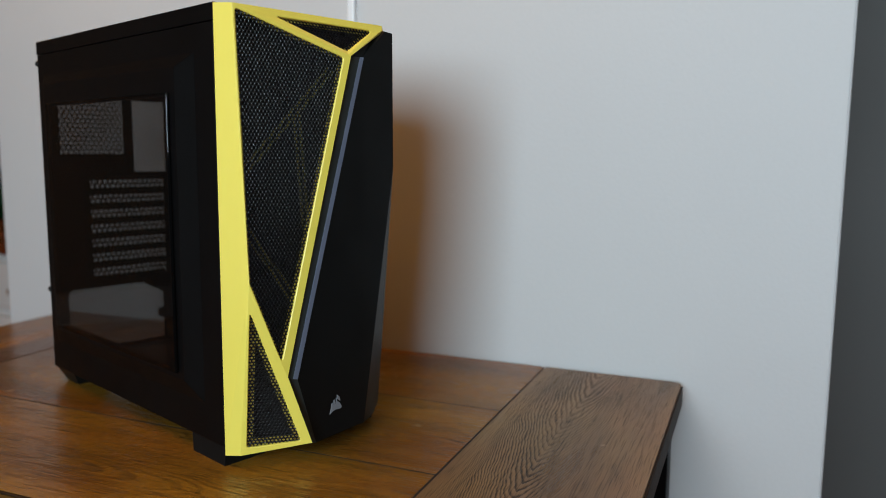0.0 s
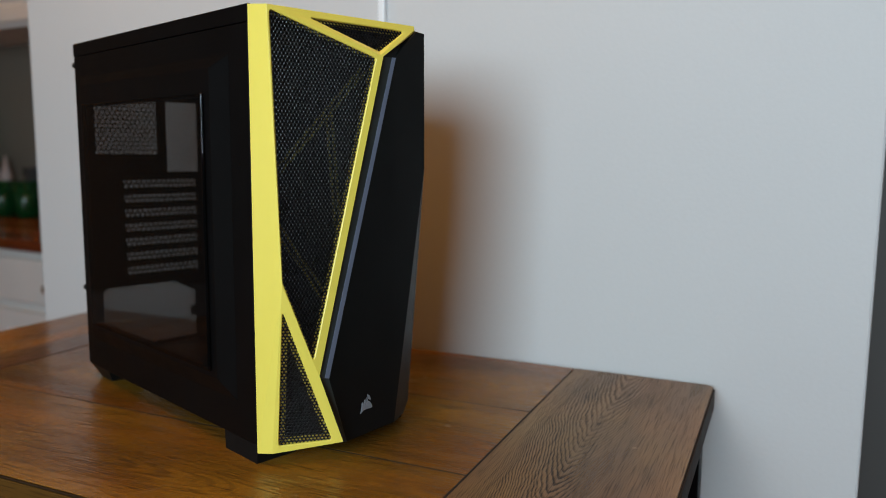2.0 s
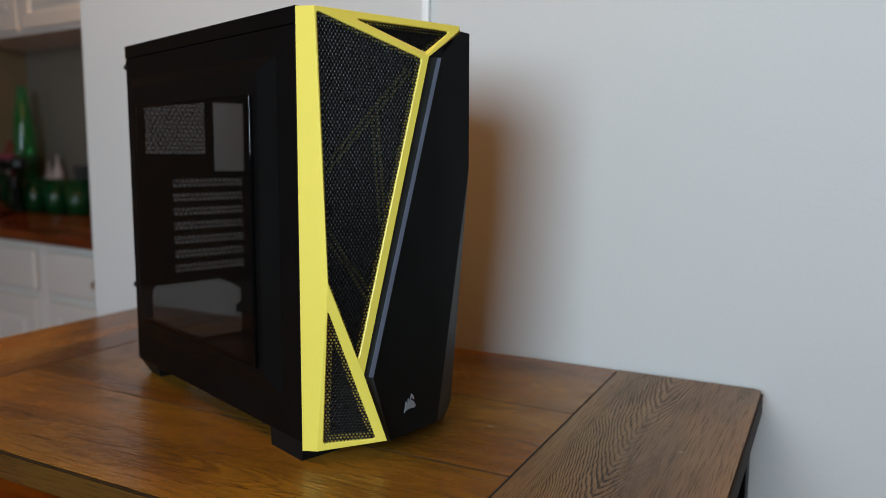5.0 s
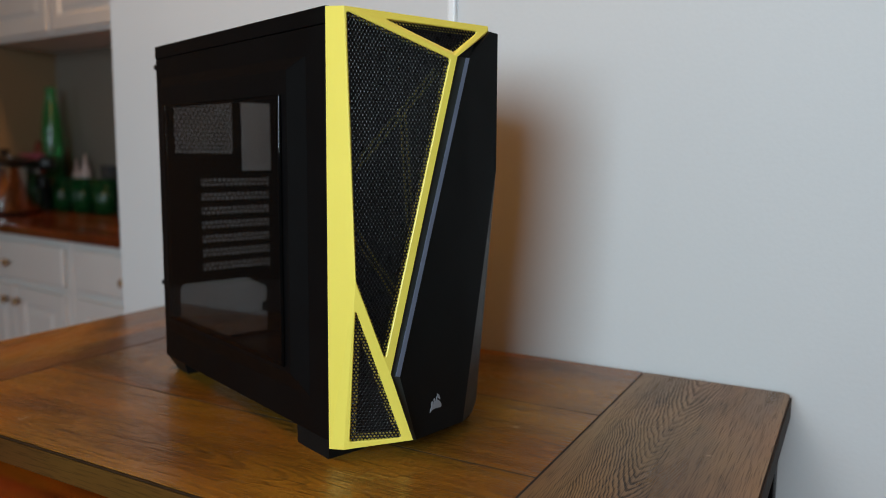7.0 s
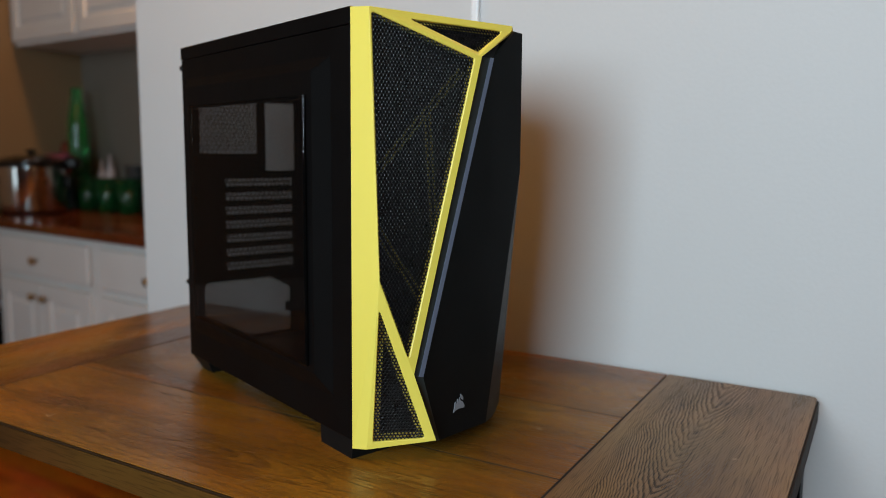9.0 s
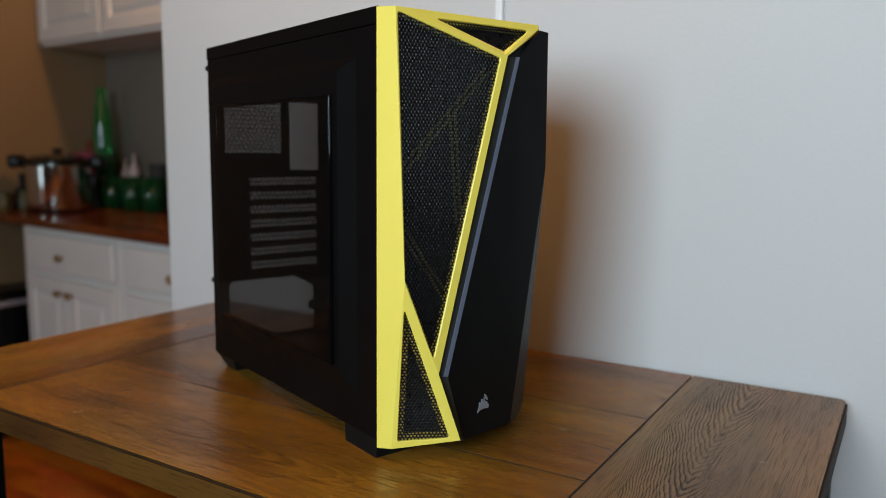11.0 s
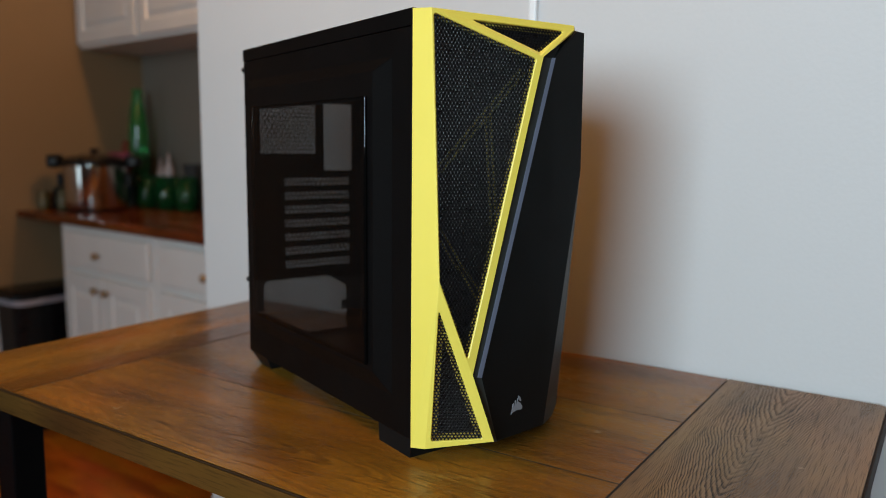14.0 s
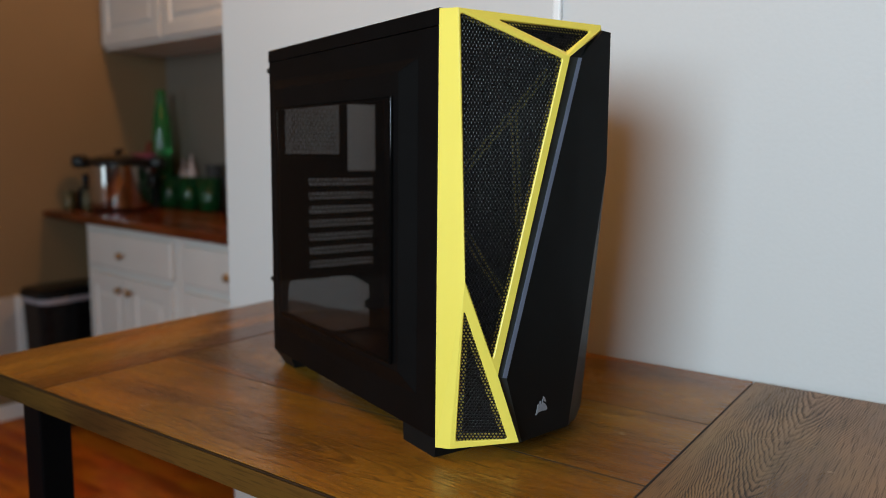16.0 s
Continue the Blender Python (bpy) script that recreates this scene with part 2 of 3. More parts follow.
M_CUP = glass("dark_green_glass", (0.03, 0.30, 0.09), 0.06, 0.85)
M_CLEAR = glass("clear_glass", (0.86, 0.90, 0.95), 0.04, 0.95)
M_LID = pane_material("lid_glass", (0.5, 0.5, 0.5))
M_PALE = mat("pale_pink_plastic", (0.62, 0.50, 0.48), 0.4)
M_RED = mat("red_cloth", (0.17, 0.035, 0.015), 0.8)
M_PINK = mat("pink_plastic", (0.30, 0.06, 0.11), 0.5)
M_BLUE = mat("blue_plastic", (0.03, 0.09, 0.22), 0.4)
M_BAG = mat("grey_bag_plastic", (0.30, 0.30, 0.36), 0.45, vary=0.15)
M_OLIVE = mat("olive_ceramic", (0.10, 0.08, 0.03), 0.35)


# ---- mesh helpers ----
def thing(name, m, label, category, group="", kind=""):
    ob = new(name)
    ob.empty_display_size = 0.05
    ob.matrix_world = m
    return tagged(ob, label, category, group, kind)


def finish(name, bm, material, smooth=False):
    bmesh.ops.recalc_face_normals(bm, faces=bm.faces[:])
    me = bpy.data.meshes.new(name)
    bm.to_mesh(me)
    bm.free()
    me.materials.append(material)
    if smooth:
        for p in me.polygons:
            p.use_smooth = True
    return me


def part(name, bm, material, parent, label="", smooth=False, m=None):
    me = bm if isinstance(bm, bpy.types.Mesh) else finish(name, bm, material, smooth)
    ob = new(name, me)
    ob.parent = parent
    if m is not None:
        ob.matrix_basis = m
    return tagged(ob, label)


def solid(name, bm, material, label, category, m=None, kind="", smooth=False, group=""):
    ob = new(name, finish(name, bm, material, smooth))
    if m is not None:
        ob.matrix_world = m
    return tagged(ob, label, category, group, kind)


def add_box(bm, x0, x1, y0, y1, z0, z1, bevel=0.0, seg=2):
    r = bmesh.ops.create_cube(bm, size=1.0, matrix=Matrix.Translation(((x0 + x1) / 2, (y0 + y1) / 2, (z0 + z1) / 2)) @ Matrix.Diagonal((x1 - x0, y1 - y0, z1 - z0, 1)))
    if bevel:
        vs = set(r["verts"])
        bmesh.ops.bevel(bm, geom=[e for e in bm.edges if e.verts[0] in vs], offset=bevel, segments=seg, profile=0.5, affect="EDGES")
    return bm


def box(*a, bevel=0.0, seg=2):
    return add_box(bmesh.new(), *a, bevel=bevel, seg=seg)


def faces_from(bm, polys):
    for p in polys:
        bm.faces.new([bm.verts.new(v) for v in p])
    return bm


def prism(bm, pts, depth):
    """A polygon in space, given a back shifted by the vector depth."""
    d = Vector(depth)
    a = [bm.verts.new(p) for p in pts]
    b = [bm.verts.new(Vector(p) + d) for p in pts]
    bm.faces.new(a)
    bm.faces.new(b[::-1])
    for i in range(len(a)):
        j = (i + 1) % len(a)
        bm.faces.new((a[i], b[i], b[j], a[j]))
    return bm


def lathe(profile, n=28, sx=1.0, sy=1.0, bm=None):
    bm = bm or bmesh.new()
    rings = []
    for r, z in profile:
        rings.append([bm.verts.new((sx * r * math.cos(2 * math.pi * i / n), sy * r * math.sin(2 * math.pi * i / n), z)) for i in range(n)])
    for a, b in zip(rings, rings[1:]):
        for i in range(n):
            j = (i + 1) % n
            bm.faces.new((a[i], a[j], b[j], b[i]))
    bm.faces.new(rings[0][::-1])
    bm.faces.new(rings[-1])
    return bm


def rounded(pts, r, n=5):
    """Rounds the corners of a flat polygon in space."""
    out = []
    k = len(pts)
    for i in range(k):
        p, a, b = Vector(pts[i]), Vector(pts[i - 1]), Vector(pts[(i + 1) % k])
        da, db = (a - p).normalized(), (b - p).normalized()
        half = da.angle(db) / 2
        t = min(r / math.tan(half), 0.0055, 0.3 * (a - p).length, 0.3 * (b - p).length)
        s, e = p + da * t, p + db * t
        for q in range(n + 1):
            u = q / n
            out.append(s * (1 - u) ** 2 + p * 2 * u * (1 - u) + e * u * u)
    return out


def grown(pts, d, nrm):
    """A flat loop moved outward by d in its plane."""
    out = []
    k = len(pts)
    c = sum((Vector(p) for p in pts), Vector()) / k
    for i in range(k):
        p, a, b = Vector(pts[i]), Vector(pts[i - 1]), Vector(pts[(i + 1) % k])
        e1, e2 = (p - a), (b - p)
        n1, n2 = e1.cross(nrm).normalized(), e2.cross(nrm).normalized()
        if n1.length == 0 or n2.length == 0:
            out.append(p)
            continue
        m = (n1 + n2).normalized()
        out.append(p + m * d / max(0.5, m.dot(n1)))
    if (Vector(out[0]) - c).length < (Vector(pts[0]) - c).length and d > 0:
        return grown(pts[::-1], d, nrm)[::-1]
    return out


def sheet_with_hole(bm, outer, inner):
    """Fills between a flat outer loop and an inner loop; returns both vertex loops."""
    lo = [bm.verts.new(p) for p in outer]
    li = [bm.verts.new(p) for p in inner]
    edges = []
    for loop in (lo, li):
        for i in range(len(loop)):
            edges.append(bm.edges.new((loop[i], loop[(i + 1) % len(loop)])))
    bmesh.ops.triangle_fill(bm, use_beauty=True, use_dissolve=False, edges=edges)
    return lo, li


def skirt(bm, loop, pts):
    b = [bm.verts.new(p) for p in pts]
    for i in range(len(loop)):
        j = (i + 1) % len(loop)
        bm.faces.new((loop[i], loop[j], b[j], b[i]))
    return b


def inside(p, poly):
    x, y = p
    hit = False
    for i in range(len(poly)):
        (x1, y1), (x2, y2) = poly[i - 1], poly[i]
        if (y1 > y) != (y2 > y) and x < (x2 - x1) * (y - y1) / (y2 - y1) + x1:
            hit = not hit
    return hit


def honeycomb(name, poly, origin, u, v, nrm, pitch, hole, depth, material, margin=0.0, pillow=0.0, closed=()):
    """A real perforated sheet: hexagonal cells, each with an open hole, over a flat polygon in space."""
    origin, u, v, nrm = Vector(origin), Vector(u).normalized(), Vector(v).normalized(), Vector(nrm).normalized()
    p2 = [((Vector(p) - origin).dot(u), (Vector(p) - origin).dot(v)) for p in poly]
    cx, cy = sum(p[0] for p in p2) / len(p2), sum(p[1] for p in p2) / len(p2)
    p2 = [(x + (x - cx) * margin, y + (y - cy) * margin) for x, y in p2]
    xs, ys = [p[0] for p in p2], [p[1] for p in p2]
    R = pitch / math.sqrt(3)
    RINGS = ((R, 0), (hole * 1.30, 0), (hole * 1.10, pillow * 0.5), (hole, pillow * 1.6), (hole, depth)) if pillow else ((R, 0), (hole, 0), (hole, depth))
    verts, faces = [], []
    rows = int((max(ys) - min(ys)) / (1.5 * R)) + 2
    cols = int((max(xs) - min(xs)) / pitch) + 2
    for j in range(rows):
        for i in range(cols):
            c = (min(xs) + (i + 0.5 * (j % 2)) * pitch, min(ys) + j * 1.5 * R)
            if not inside(c, p2):
                continue
            base = len(verts)
            if j in closed:
                verts += [origin + u * (c[0] + R * math.cos(math.pi / 6 + k * math.pi / 3)) + v * (c[1] + R * math.sin(math.pi / 6 + k * math.pi / 3)) for k in range(6)]
                faces.append(tuple(range(base, base + 6)))
                continue
            for rad, back in RINGS:
                for k in range(6):
                    a = math.pi / 6 + k * math.pi / 3
                    verts.append(origin + u * (c[0] + rad * math.cos(a)) + v * (c[1] + rad * math.sin(a)) - nrm * back)
            for k in range(6):
                q = (k + 1) % 6
                for s in range(0, 6 * len(RINGS) - 6, 6):
                    faces.append((base + s + k, base + s + q, base + s + 6 + q, base + s + 6 + k))
    me = bpy.data.meshes.new(name)
    me.from_pydata([tuple(p) for p in verts], [], faces)
    me.materials.append(material)
    return me


# ---- room ----
CEIL = 2.45
TABLE_Z = 0.89
KITCHEN = pose(-2.121, 0.5695, 0, 0, 0, -5.32)

solid("floor", box(-3.6, 2.6, -3.75, 2.9, -0.12, -0.004), M_GAP, "dark subfloor under orange wooden boards", "floor", kind="structure")
solid("ceiling", box(-3.6, 2.6, -3.75, 2.9, CEIL, CEIL + 0.1), M_CEIL, "unseen ceiling, coloured dark brown to hold down bounced light", "ceiling", kind="structure")
solid("wall_north", box(-0.888, 0.589, 0.0, 0.12, 0, CEIL, bevel=0.004), M_WALL, "smooth light grey painted wall behind the table", "wall", kind="structure")
solid("wall_hall", box(-0.37, 2.4, 1.25, 1.35, 0, CEIL), M_HALL, "grey hallway wall with its shade put into the paint", "wall", kind="structure")
solid("wall_east", box(2.4, 2.5, -3.7, 1.35, 0, CEIL), M_EAST, "tan painted side wall of the room", "wall", kind="structure")
solid("wall_kitchen_back", box(-0.95, 1.60, 0.62, 0.72, 0, CEIL), M_BACK, "beige wall behind the kitchen counter, its shade put into the paint", "wall", KITCHEN, kind="structure")
solid("wall_kitchen_side", box(-0.95, -0.83, -4.2, 0.62, 0, CEIL), M_SIDE, "tan painted wall beside the kitchen counter", "wall", KITCHEN, kind="structure")
solid("wall_kitchen_end", box(-0.47, -0.37, 0.125, 1.35, 0, CEIL), M_BACK, "unseen wall between kitchen and hallway in the same shaded beige", "wall", kind="structure")
bm = bmesh.new()
for a in ((-3.6, -3.16, 0, CEIL), (-3.16, -2.50, 2.08, CEIL), (-2.50, -0.325, 0, CEIL), (1.195, 2.5, 0, CEIL), (-0.325, 1.195, 0, 1.15), (-0.325, 1.195, 2.41, CEIL)):
    add_box(bm, a[0], a[1], -3.5, -3.38, a[2], a[3])
solid("wall_south", bm, M_TAN, "unseen rear wall in darkened tan, with a window and a door opening", "wall", kind="structure")
win = thing("window_1", pose(0.435, -3.44, 1.15), "white framed double window in the rear wall", "window", kind="structure")
for x in (-0.73, 0.0, 0.73):
    part("window_frame", box(x - 0.025, x + 0.025, -0.03, 0.03, 0, 1.26, bevel=0.004), M_TRIM, win)
for z in (0.02, 1.23):
    part("window_frame", box(-0.75, 0.75, -0.027, 0.027, z - 0.02, z + 0.03, bevel=0.004), M_TRIM, win)
for x in (-0.365, 0.365):
    p = part("pane", box(x - 0.339, x + 0.339, -0.003, 0.003, 0.05, 1.21), M_PANE, win)
    p.visible_shadow = False
gdoor = thing("door_1", pose(-2.83, -3.44, 0), "white framed full glass door in the rear wall", "door", kind="structure")
for x in (-0.29, 0.29):
    part("door_frame", box(x - 0.035, x + 0.035, -0.03, 0.03, 0.0, 2.075, bevel=0.004), M_TRIM, gdoor)
for z0, z1 in ((0.005, 0.11), (1.98, 2.072)):
    part("door_frame", box(-0.254, 0.254, -0.027, 0.027, z0, z1, bevel=0.004), M_TRIM, gdoor)
p = part("pane", box(-0.253, 0.253, -0.003, 0.003, 0.112, 1.978), M_PANE, gdoor)
p.visible_shadow = False
# white cable cover that runs up the grey wall
solid("cable_cover", box(-0.1036, -0.0918, -0.010, 0.001, 1.34, CEIL, bevel=0.002), M_TRIM, "narrow white plastic cable cover on the wall", "cable cover")

# ---- table ----
table = thing("table", pose(0, 0, TABLE_Z), "brown oak plank table with black metal legs", "table")
X0, X1, J0, J1, Y0, Y1 = -0.716, 0.410, -0.511, 0.219, -0.604, -0.008
SEAMS = (Y0, -0.4145, -0.2150, Y1)
TH = 0.030
for a, b in zip(SEAMS, SEAMS[1:]):
    L = (J1 - J0) / 2 - 0.0016
    part("plank", box(-L, L, -(b - a) / 2 + (0.0016 if a == Y0 else 0.0014), (b - a) / 2 - 0.0014, -TH, 0, bevel=0.00012), M_PLANK, table, m=pose((J0 + J1) / 2, (a + b) / 2, 0))
for a, b, turn in ((X0, J0, 90), (J1, X1, -90)):
    L, w = (Y1 - Y0) / 2 - 0.0016, (b - a) / 2 - 0.0010
    outline = [(-L, -w), (L, -w)]
    for cx, start in ((L - 0.009, 0), (-L + 0.009, 90)):
        outline += [(cx + 0.009 * math.cos(radians(start + k * 15)), w - 0.009 + 0.009 * math.sin(radians(start + k * 15))) for k in range(7)]
    slab = prism(bmesh.new(), [(x, y, 0.0005) for x, y in outline], (0, 0, -TH - 0.0005))
    bmesh.ops.bevel(slab, geom=[e for e in slab.edges if abs(e.verts[0].co.z - e.verts[1].co.z) < 1e-6], offset=0.0007, segments=2, profile=0.5, affect="EDGES")
    part("end_board", slab, M_BOARD if turn < 0 else M_PLANK, table, "dark brown end board with flame grain" if turn < 0 else "plain brown end board", m=pose((a + b) / 2, (Y0 + Y1) / 2, 0, 0, 0, turn))
part("underlay", box(X0 + 0.02, X1 - 0.02, Y0 + 0.02, Y1 - 0.02, -TH - 0.006, -0.00015), M_GAP, table)
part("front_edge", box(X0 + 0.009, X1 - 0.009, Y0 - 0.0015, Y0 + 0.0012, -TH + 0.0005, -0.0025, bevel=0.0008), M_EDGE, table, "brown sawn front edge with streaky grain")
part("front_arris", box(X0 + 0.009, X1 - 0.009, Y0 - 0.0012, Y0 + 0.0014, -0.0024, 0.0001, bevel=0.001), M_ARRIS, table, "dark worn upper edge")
part("side_edge", box(X1 - 0.004, X1 + 0.0015, Y0 + 0.009, Y1 - 0.009, -TH + 0.0005, -0.0022, bevel=0.0008), M_ARRIS, table, "dark brown worn edge")
for x in (-0.657, 0.353):
    for y in (-0.560, -0.070):
        part("leg", box(x, x + 0.048, y, y + 0.045, -TABLE_Z, -TH - 0.004, bevel=0.003), M_LEG, table)

# ---- computer case: X to the front, Y across to the far side ----
case = thing("computer_case", pose(0.0206, -0.4776, TABLE_Z, 0, 0, -20.0), "black tower computer case with yellow angular front frame", "computer case")
BACK, TOP, WID = -0.420, 0.4262, 0.194

# near side panel: flat rim, raised plateau with slanted flanks, window cut-out
bm = bmesh.new()
loops = [
    [(f, w, z) for f, z in ((f0, z0), (f1, z0), (f1, z1), (f0, z1))]
    for f0, f1, z0, z1, w in (
        (BACK, -0.001, 0.018, TOP, 0.012), (BACK, -0.001, 0.018, TOP, 0.0), (-0.400, -0.036, 0.056, 0.400, 0.0), (-0.391, -0.064, 0.074, 0.388, -0.006),
        (-0.374, -0.085, 0.083, 0.361, -0.006), (-0.374, -0.085, 0.083, 0.361, 0.001))]
vl = [[bm.verts.new(p) for p in lp] for lp in loops]
for a, b in zip(vl, vl[1:]):
    for i in range(4):
        j = (i + 1) % 4
        bm.faces.new((a[i], a[j], b[j], b[i]))
side = part("side_panel", bm, M_STEEL, case, "black painted steel panel with a raised window surround")
bv = side.modifiers.new("bevel", "BEVEL")
bv.width, bv.segments, bv.limit_method, bv.angle_limit = 0.0012, 2, "ANGLE", radians(10)
pane = part("window_pane", box(-0.377, -0.0735, -0.0100, -0.0062, 0.080, 0.364, bevel=0.0018, seg=5), M_ACRYL, side, "dark tinted clear acrylic window")
part("far_side_panel", box(BACK, -0.001, WID - 0.004, WID, 0.018, TOP, bevel=0.001), M_STEEL, case)
part("top_panel", box(BACK - 0.002, 0.0, -0.0003, WID, TOP + 0.0004, 0.4430, bevel=0.0012), M_STEEL, case)
part("bottom_panel", box(BACK, 0.0, 0.001, WID - 0.001, 0.019, 0.028, bevel=0.001), M_STEEL, case)
part("front_bulkhead", box(-0.030, -0.012, 0.004, WID - 0.004, 0.028, TOP), M_INNER, case)
part("motherboard_tray", box(-0.405, -0.07, 0.176, 0.179, 0.028, TOP), M_INNER, case)

# rear panel with its openings
bm = bmesh.new()
R0, R1 = BACK, BACK + 0.0012


def strip(y0, y1, z0, z1):
    add_box(bm, R0, R1, y0, y1, z0, z1)


strip(0.001, 0.193, 0.3755, TOP)                     # above all openings
strip(0.001, 0.0215, 0.117, 0.3755)                  # near edge
strip(0.108, 0.1215, 0.2715, 0.3755)                 # between fan and port opening
strip(0.169, 0.193, 0.117, 0.3755)                   # far edge
strip(0.0215, 0.108, 0.2715, 0.297)                    # under the fan
strip(0.1215, 0.169, 0.2715, 0.2765)
strip(0.0215, 0.0575, 0.117, 0.2715)                 # beside the slots
strip(0.0575, 0.169, 0.117, 0.129)
strip(0.164, 0.169, 0.129, 0.2715)
strip(0.001, 0.0225, 0.028, 0.117)                   # beside the power supply opening
strip(0.158, 0.193, 0.028, 0.117)
strip(0.0225, 0.158, 0.028, 0.032)
for pts in (((R0, 0.0225, 0.117), (R0, 0.0225, 0.109), (R0, 0.028, 0.117)), ((R0, 0.158, 0.117), (R0, 0.158, 0.099), (R0, 0.126, 0.117))):
    prism(bm, pts, (0.0012, 0, 0))
add_box(bm, R0, R1, 0.150, 0.158, 0.062, 0.076)
rear = part("rear_panel", bm, M_INNER, case, "black steel rear panel with port and power supply openings")
part("fan_grille", honeycomb("fan_grille", [(R1, 0.019, 0.298), (R1, 0.110, 0.298), (R1, 0.110, 0.378), (R1, 0.019, 0.378)], (R1, 0, 0), (0, 1, 0), (0, 0, 1), (1, 0, 0), 0.0068, 0.0032, 0.001, M_INNER, closed=(0,)), None, rear)
slot_me = honeycomb("slot_cover", [(0, 0.0, -0.00264), (0, 0.106, -0.00264), (0, 0.106, 0.0170), (0, 0.0, 0.0170)], (0, 0, 0), (0, 1, 0), (0, 0, 1), (1, 0, 0), 0.0072, 0.0029, 0.0010, M_INNER, closed=(0, 3))
for i in range(7):
    part("slot_cover", slot_me, None, rear, m=pose(R1 + 0.0003 * (i % 2), 0.0575, 0.2535 - i * 0.0203))
for z in (0.4165, 0.1215):
    s = lathe([(0.0028, 0), (0.0042, 0.0005), (0.0042, 0.008), (0.003, 0.0095)], 16)
    part("thumb_screw", s, M_SCREW, case, m=pose(BACK, 0.004, z, 0, -90, 0), smooth=True)
# feet
for low, high in (((-0.059, 0.0003, -0.0012, 0.045), (-0.064, -0.0004, 0.0010, 0.047)), ((-0.403, -0.370, 0.010, 0.048), (-0.420, -0.362, 0.0012, 0.050))):
    for far in (False, True):
        rings = []
        for (f0, f1, w0, w1), z in ((low, 0.0), (high, 0.0195)):
            if far:
                w0, w1 = 0.194 - w1, 0.194 - max(w0, 0.001)
            rings.append([(f0, w0, z), (f1, w0, z), (f1, w1, z), (f0, w1, z)])
        bm = bmesh.new()
        faces_from(bm, [rings[0], rings[1]] + [(rings[0][k], rings[0][(k + 1) % 4], rings[1][(k + 1) % 4], rings[1][k]) for k in range(4)])
        bmesh.ops.remove_doubles(bm, verts=bm.verts[:], dist=0.00005)
        part("foot", bm, M_BLACK, case)

# front frame in yellow: three facets with openings and the flank
A0, A0B = (0.0, 0.0, 0.4420), (0.0, 0.0, 0.0105)
A1, AP, AB = (0.0220, 0.0060, 0.4403), (0.0340, 0.0090, 0.1819), (0.0140, 0.0078, 0.0117)
VT, YP, YB = (0.0500, 0.1183, 0.4027), (0.0458, 0.0420, 0.0904), (0.0531, 0.0648, 0.0195)
TRA, TRC = (0.0442, 0.1690, 0.4373), (0.0455, 0.1680, 0.4326)
BIG = [(0.0227, 0.0084, 0.4364), (0.0489, 0.1137, 0.3996), (0.0440, 0.0374, 0.1055), (0.0339, 0.0102, 0.1846)]
LOW = [(0.0321, 0.0103, 0.1571), (0.0180, 0.0125, 0.0197), (0.0473, 0.0556, 0.0225)]
TRI = [(0.0303, 0.0470, 0.4332), (0.0447, 0.1556, 0.4308), (0.0485, 0.1196, 0.4073)]
# the outer edge of the diagonal bar, in the plane of the large facet
plane = (Vector(VT) - Vector(A1)).cross(Vector(YP) - Vector(A1)).normalized()
across_bar = (Vector(YP) - Vector(VT)).normalized().cross(plane)
across_bar *= 0.0032 if across_bar.y > 0 else -0.0032
VTO, YPO = tuple(Vector(VT) + across_bar), tuple(Vector(YP) + across_bar * 0.15)
BEHIND = Vector((-0.006, 0.0008, 0))
frame_bm = bmesh.new()
faces_from(frame_bm, [(A0, A1, AP), (A0, AP, A0B), (A0B, AP, AB)])
FACETS = []
for outer, hole, r, inset in (([A1, VT, YP, AP], BIG, 0.003, 0.0026), ([AP, YP, YB, AB], LOW, 0.0025, 0.0058), ([A1, TRA, TRC, VT], TRI, 0.003, 0.0034)):
    o = [Vector(p) for p in outer]
    nrm = (o[1] - o[0]).cross(o[2] - o[0]).normalized()
    if nrm.x < 0:
        nrm = -nrm
    hl = [p - nrm * (p - o[0]).dot(nrm) for p in rounded(hole, r)]
    lip = grown(hl, 0.0007, nrm)
    lo, li = sheet_with_hole(frame_bm, o, lip)
    mid = skirt(frame_bm, li, [p - nrm * 0.0006 for p in hl])
    skirt(frame_bm, mid, [p - nrm * 0.0034 for p in hl])
    FACETS.append((o, hl, nrm, hole, inset))
# outer rims: top, right and bottom edges
TRO = (TRC[0] - 0.0022, TRC[1] + 0.0036, TRC[2] - 0.001)
low_plane = (Vector(YP) - Vector(AP)).cross(Vector(YB) - Vector(AP)).normalized()
low_side = (Vector(YB) - Vector(YP)).normalized().cross(low_plane)
YBO = tuple(Vector(YB) + low_side * (0.0004 if low_side.y > 0 else -0.0004))
faces_from(frame_bm, [(A0, (0, 0.174, 0.4400), TRA, A1), (TRC, VT, VTO, TRO), (TRA, TRC, TRO, (0.0415, 0.1712, 0.4364)),
                      (VT, YP, YPO, VTO), (VTO, YPO, tuple(Vector(YPO) + BEHIND), tuple(Vector(VTO) + BEHIND)),
                      (YP, YB, YBO, YPO), (AB, YB, (0, 0.062, 0.0125), A0B)])
bmesh.ops.remove_doubles(frame_bm, verts=frame_bm.verts[:], dist=0.00005)
front = part("front_frame", frame_bm, M_YELLOW, case, "bright yellow satin plastic front frame")
bv = front.modifiers.new("bevel", "BEVEL")
bv.width, bv.segments, bv.limit_method, bv.angle_limit = 0.0015, 3, "ANGLE", radians(14)
